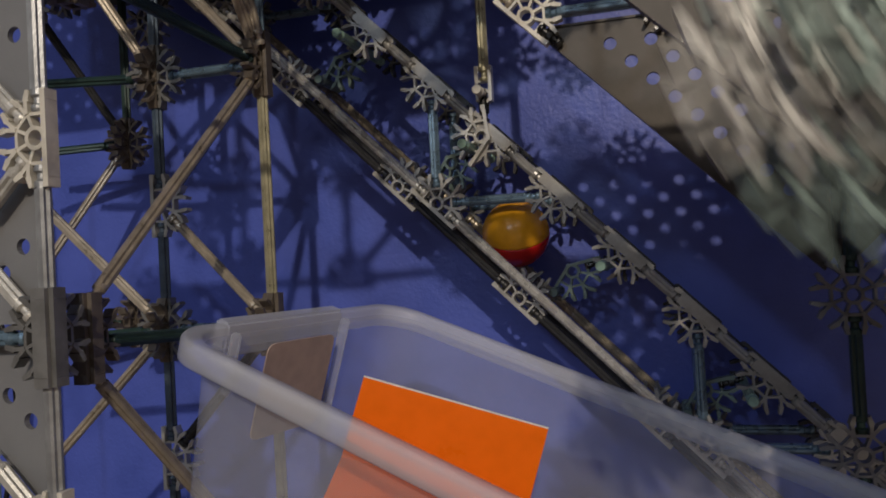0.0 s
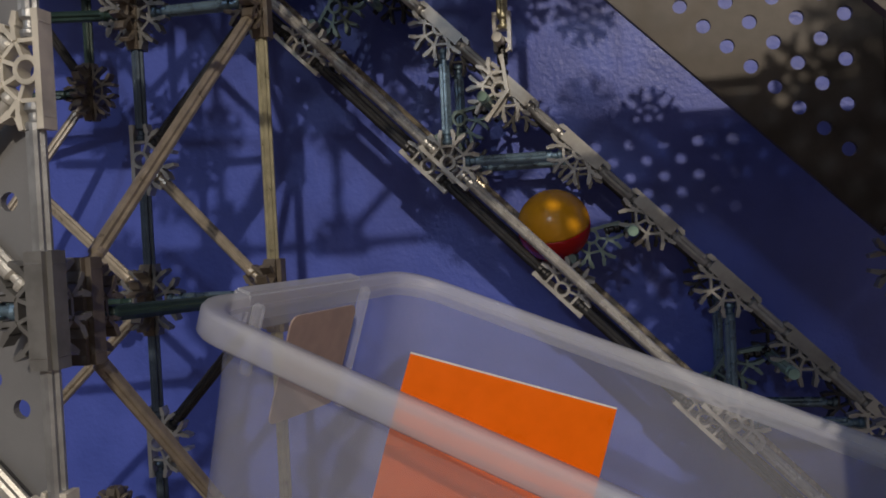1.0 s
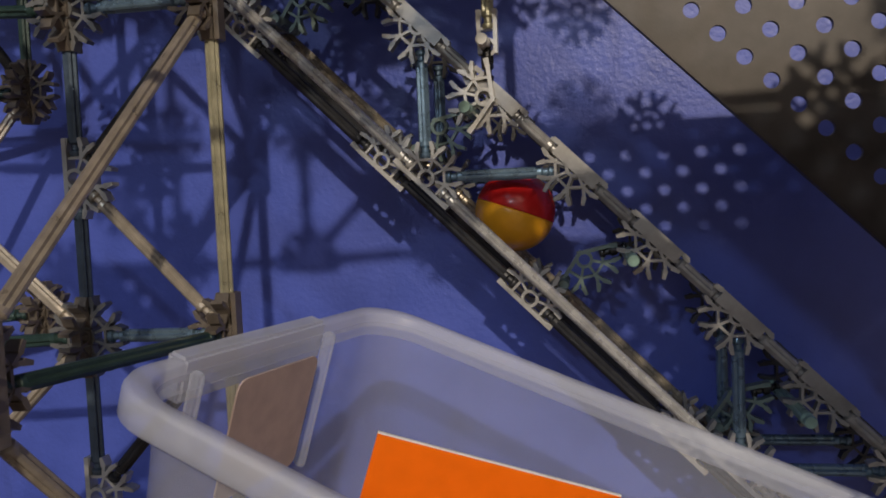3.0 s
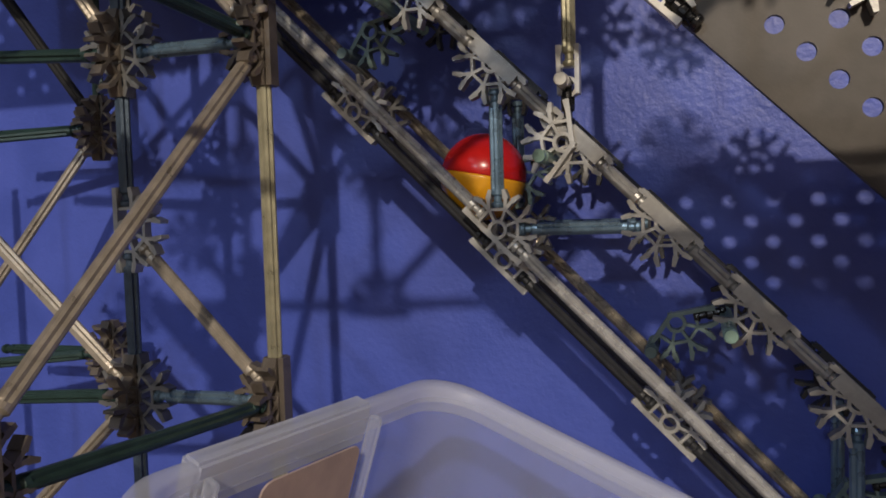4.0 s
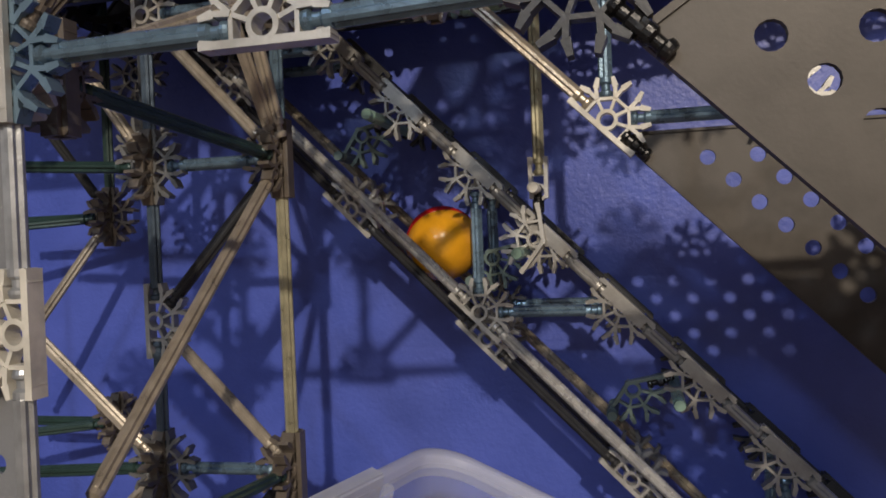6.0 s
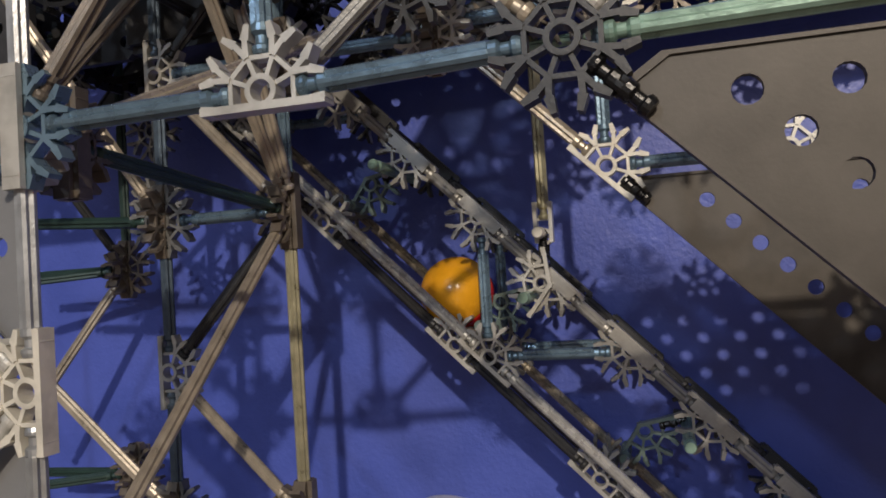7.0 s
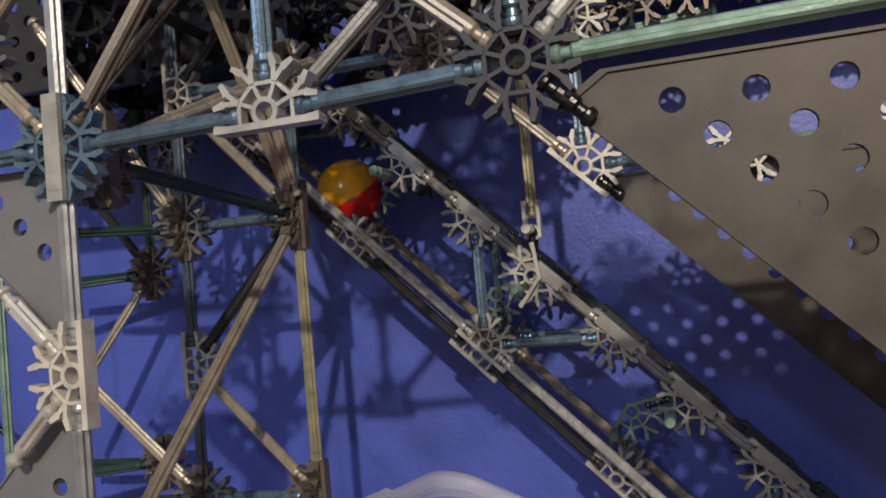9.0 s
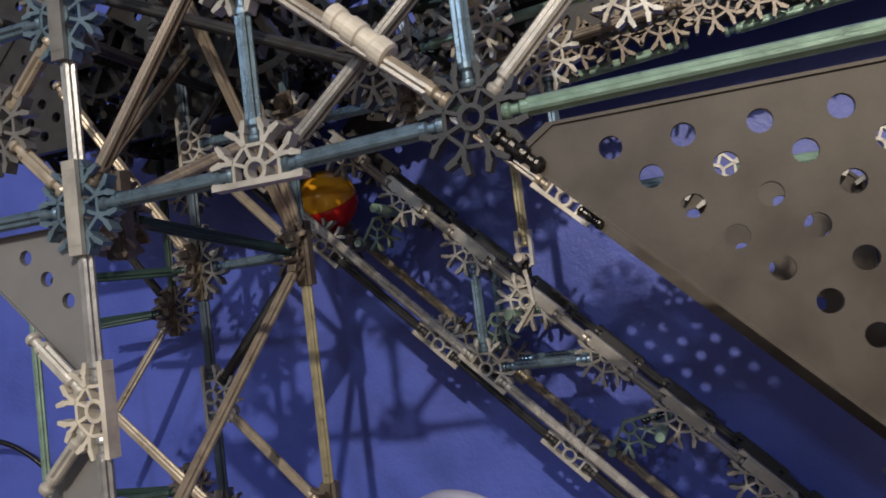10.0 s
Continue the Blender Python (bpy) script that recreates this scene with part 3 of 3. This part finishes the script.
def drive():
    t = placed("drive_works", (-0.20, 0.36, 0), "dark drive works with black gears over the ramp", "gear drive")
    w = lambda x, y, z: (x + 0.20, y - 0.36, z)
    big, small = gear_mesh("gear", 0.044, 28, BLACK), gear_mesh("gear", 0.024, 16, BLACK)
    for data, x, y, z in ((big, -0.205, 0.300, 0.585), (big, -0.262, 0.395, 0.560), (small, -0.150, 0.285, 0.560), (small, -0.300, 0.300, 0.575), (big, -0.120, 0.400, 0.610), (big, -0.330, 0.385, 0.580), (small, -0.225, 0.345, 0.565), (big, -0.185, 0.415, 0.590), (small, -0.375, 0.340, 0.560)):
        put("gear", data, t, Matrix.Translation(w(x, y, z)) @ pose(0, 0, 0, 90, 0, 0), "black gear wheel")
    for x, z in ((-0.205, 0.585), (-0.262, 0.560), (-0.300, 0.575), (-0.120, 0.610)):
        rod(t, w(x, 0.22, z), w(x, 0.46, z), SMOKE, 0.0)
    bm = bmesh.new()
    slab(bm, -0.105, -0.035, -0.015, 0.055, 0.545, 0.620)
    bmesh.ops.bevel(bm, geom=bm.edges[:], offset=0.004, segments=2, affect="EDGES")
    part("motor_case", bm, SMOKE, t, "dark grey motor case")
    # dark panels added to darken and shade the top; the last is unseen
    for corner, ux, uz, size in (((-0.245, 0.447, 0.545), -1, 1, 0.16), ((-0.255, 0.435, 0.70), -1, -1, 0.15), ((-0.30, 0.355, 0.545), -1, 1, 0.13), ((-0.31, 0.365, 0.68), 1, -1, 0.12), ((-0.10, 0.440, 0.54), -1, 1, 0.13), ((-0.20, 0.26, 0.60), -1, 1, 0.12), ((-0.33, 0.31, 0.535), -1, 1, 0.12), ((-0.45, 0.33, 0.66), 1, -1, 0.13), ((-0.03, 0.225, 0.556), -1, 1, 0.15)):
        holed_panel("panel", t, w(*corner), ux, uz, size, SMOKE, "dark perforated panel added to darken the top", edge=0.02)
    # conveyor beam to the right, with a dark slab added behind it as shade
    bm = bmesh.new()
    slab(bm, 0.08, 0.45, 0.058, 0.063, 0.556, 0.650)
    slab(bm, 0.08, 0.45, 0.052, 0.058, 0.640, 0.650)
    slab(bm, 0.08, 0.45, 0.054, 0.058, 0.556, 0.562)
    part("trough", bm, SMOKE, t, "dark grey slab added behind the conveyor as shade")
    for k in range(9):
        x = -0.11 + 0.027 * k
        z = 0.548 + 0.0025 * k
        clip(t, w(x, 0.392, z), BRONZE, "front", 12 * (k % 3), (0, 7))
    for y, z, mat in ((0.380, 0.568, MINT), (0.400, 0.530, MINT), (0.384, 0.548, BRONZE), (0.410, 0.590, SMOKE)):
        rod(t, w(-0.15, y, z), w(0.02, y, z + 0.014), mat)
        rod(t, w(0.02, y, z + 0.014), w(0.19, y, z + 0.028), mat)
    for x, y in ((-0.085, 0.30), (-0.012, 0.30)):
        clip(t, w(x, y, 0.545), SILVER, "front", 10)
        rod(t, w(x, y, 0.545), w(x, y, 0.62), TAN)
    for a, b, mat in (((-0.33, 0.30, 0.50), (-0.16, 0.30, 0.64), BRONZE), ((-0.34, 0.42, 0.52), (-0.20, 0.42, 0.66), SMOKE), ((-0.29, 0.25, 0.60), (-0.12, 0.25, 0.52), SMOKE),
                      ((-0.36, 0.36, 0.60), (-0.10, 0.36, 0.585), GREEN), ((-0.40, 0.41, 0.545), (-0.29, 0.41, 0.60), BLACK), ((-0.20, 0.44, 0.57), (-0.09, 0.44, 0.63), BRONZE),
                      ((-0.31, 0.38, 0.47), (-0.31, 0.38, 0.66), SMOKE), ((-0.38, 0.40, 0.56), (-0.22, 0.40, 0.575), BLACK)):
        rod(t, w(*a), w(*b), mat, 0.0)
        clip(t, w(*b), SMOKE, "front", 20)
        clip(t, w(*a), GREY, "front", 10)
    for x in (0.19,):
        for a, b in ((FOOT, 0.16), (0.16, 0.31), (0.31, 0.46), (0.46, 0.60)):
            rod(t, w(x, 0.45, a), w(x, 0.45, b), GREEN)
            clip(t, w(x, 0.45, b), BRONZE)
    return t


drive()


def cable():
    curve = bpy.data.curves.new("cable", "CURVE")
    curve.dimensions, curve.bevel_depth, curve.bevel_resolution = "3D", 0.0022, 3
    line = curve.splines.new("BEZIER")
    spots = ((-0.62, 0.44, 0.36), (-0.545, 0.45, 0.340), (-0.515, 0.455, 0.300), (-0.53, 0.45, 0.12), (-0.56, 0.42, 0.003))
    line.bezier_points.add(len(spots) - 1)
    for p, co in zip(line.bezier_points, spots):
        p.co, p.handle_left_type, p.handle_right_type = co, "AUTO", "AUTO"
    curve.materials.append(BLACK)
    shape = new("shape", curve)
    data = bpy.data.meshes.new_from_object(shape.evaluated_get(bpy.context.evaluated_depsgraph_get()))
    bpy.data.objects.remove(shape)
    tagged(new("power_cable", data), "thin black power cable hanging before the wall", "cable")


cable()


# ---- turning paddle near the lens ----
def paddle():
    t = placed("spinning_paddle", (0.150, 0.095, 0.413), "turning two-armed paddle of pale grey connectors", "paddle")
    for s in (1, -1):
        rod(t, (0, 0, 0), (s * 0.105, 0, 0), SILVER)
        for dx, dz, dy, mat in ((0.108, 0.016, 0, GREY), (0.122, -0.012, 0.006, TEAL), (0.100, -0.022, -0.006, GREY), (0.128, 0.022, 0.006, TEAL), (0.088, 0.004, 0.007, GREY), (0.112, 0.000, -0.008, TEAL), (0.134, 0.004, 0.000, RAIL), (0.094, 0.028, -0.004, GREY)):
            clip(t, (s * dx, dy, s * dz), mat, "front", 20 * s + 60 * dz)
    clip(t, (0, 0, 0), GREY)
    return t


PADDLE = paddle()


def paddle_stand():
    t = placed("paddle_stand", (0.165, 0.070, 0), "plain grey post that carries the spinning paddle", "toy stand")
    for a, b in ((FOOT, 0.14), (0.14, 0.27), (0.27, 0.40)):
        rod(t, (0, 0, a), (0, 0, b), TAN)
        clip(t, (0, 0, a), GREY)
    clip(t, (0, 0, 0.40), GREY)
    rod(t, (-0.015, -0.01, 0.40), (-0.015, 0.03, 0.40), SMOKE, 0.0)
    return t


paddle_stand()


# ---- what moves ----
def motions():
    slide = [(0, -87), (0.3, -91), (0.5, -91), (1.0, -73), (1.5, -45), (2.0, -14), (2.4, -6), (2.8, -7), (3.3, -20), (3.5, -30), (4.0, -59), (4.5, -83), (5.0, -95),
             (5.5, -90), (6.0, -58), (6.5, -23), (6.9, -8), (7.2, -4), (7.5, -6), (8.0, -20), (8.5, -41), (9.0, -67), (9.5, -87), (10.0, -91)]
    walk(RACK, [(t, pose(x / 1000, 0, -x / 1000)) for t, x in slide])
    spots = [(0, -90, 353, (-.05, .5, -.85)), (0.5, -96, 354, (0, .5, -.85)), (1.0, -77, 335, (.1, .45, -.87)), (1.25, -74, 335, (.65, .3, -.6)),
             (1.5, -74, 336, (.95, .2, -.12)), (2.0, -63, 348, (.97, .2, 0)), (2.2, -70, 345, (.93, .15, .25)), (2.6, -80, 347, (.7, .1, .65)),
             (3.3, -105, 364, (.12, .05, .97)), (3.5, -117, 372, (.1, .0, .97)), (4.0, -146, 399, (.18, .05, .95)), (4.5, -169, 421, (.3, .1, .93)), (4.8, -175, 429, (.25, .12, .94)),
             (5.0, -176, 431, (.22, .12, .95)), (5.5, -173, 426, (.35, .12, .92)), (5.7, -167, 420, (.15, .6, .75)), (6.0, -158, 411, (-.35, .8, .45)),
             (6.3, -154, 407, (-.3, .92, .1)), (6.8, -154, 407, (.05, .95, -.3)), (7.3, -159, 412, (.3, .7, -.62)), (7.5, -163, 416, (.35, .65, -.65)),
             (8.0, -175, 429, (.38, .6, -.7)), (8.5, -197, 451, (.42, .5, -.72)), (9.0, -220, 475, (.3, .45, -.84)), (9.5, -236, 492, (.12, .5, -.86)), (10.0, -239, 497, (.05, .5, -.86))]
    rows, q, last = [], None, None
    for t, x, z, n in spots:
        n = Vector(n).normalized()
        q = Vector((0, 0, 1)).rotation_difference(n) if q is None else last.rotation_difference(n) @ q
        last = n
        rows.append((t, Matrix.LocRotScale((x / 1000, 0.424 if 1.2 < t < 2.5 else 0.433, z / 1000), q, None)))
    walk(BALL, rows)
    turns = [(0, -18), (0.1, -54), (0.2, -84), (0.3, -96), (0.5, -74), (0.8, -92), (1.3, -100), (1.5, -120), (2.0, -132), (2.4, -105), (3.0, -90), (10.0, -90)]
    walk(PADDLE, [(s, pose(0.150, 0.095, 0.413, 0, a, 0)) for s, a in turns])


motions()
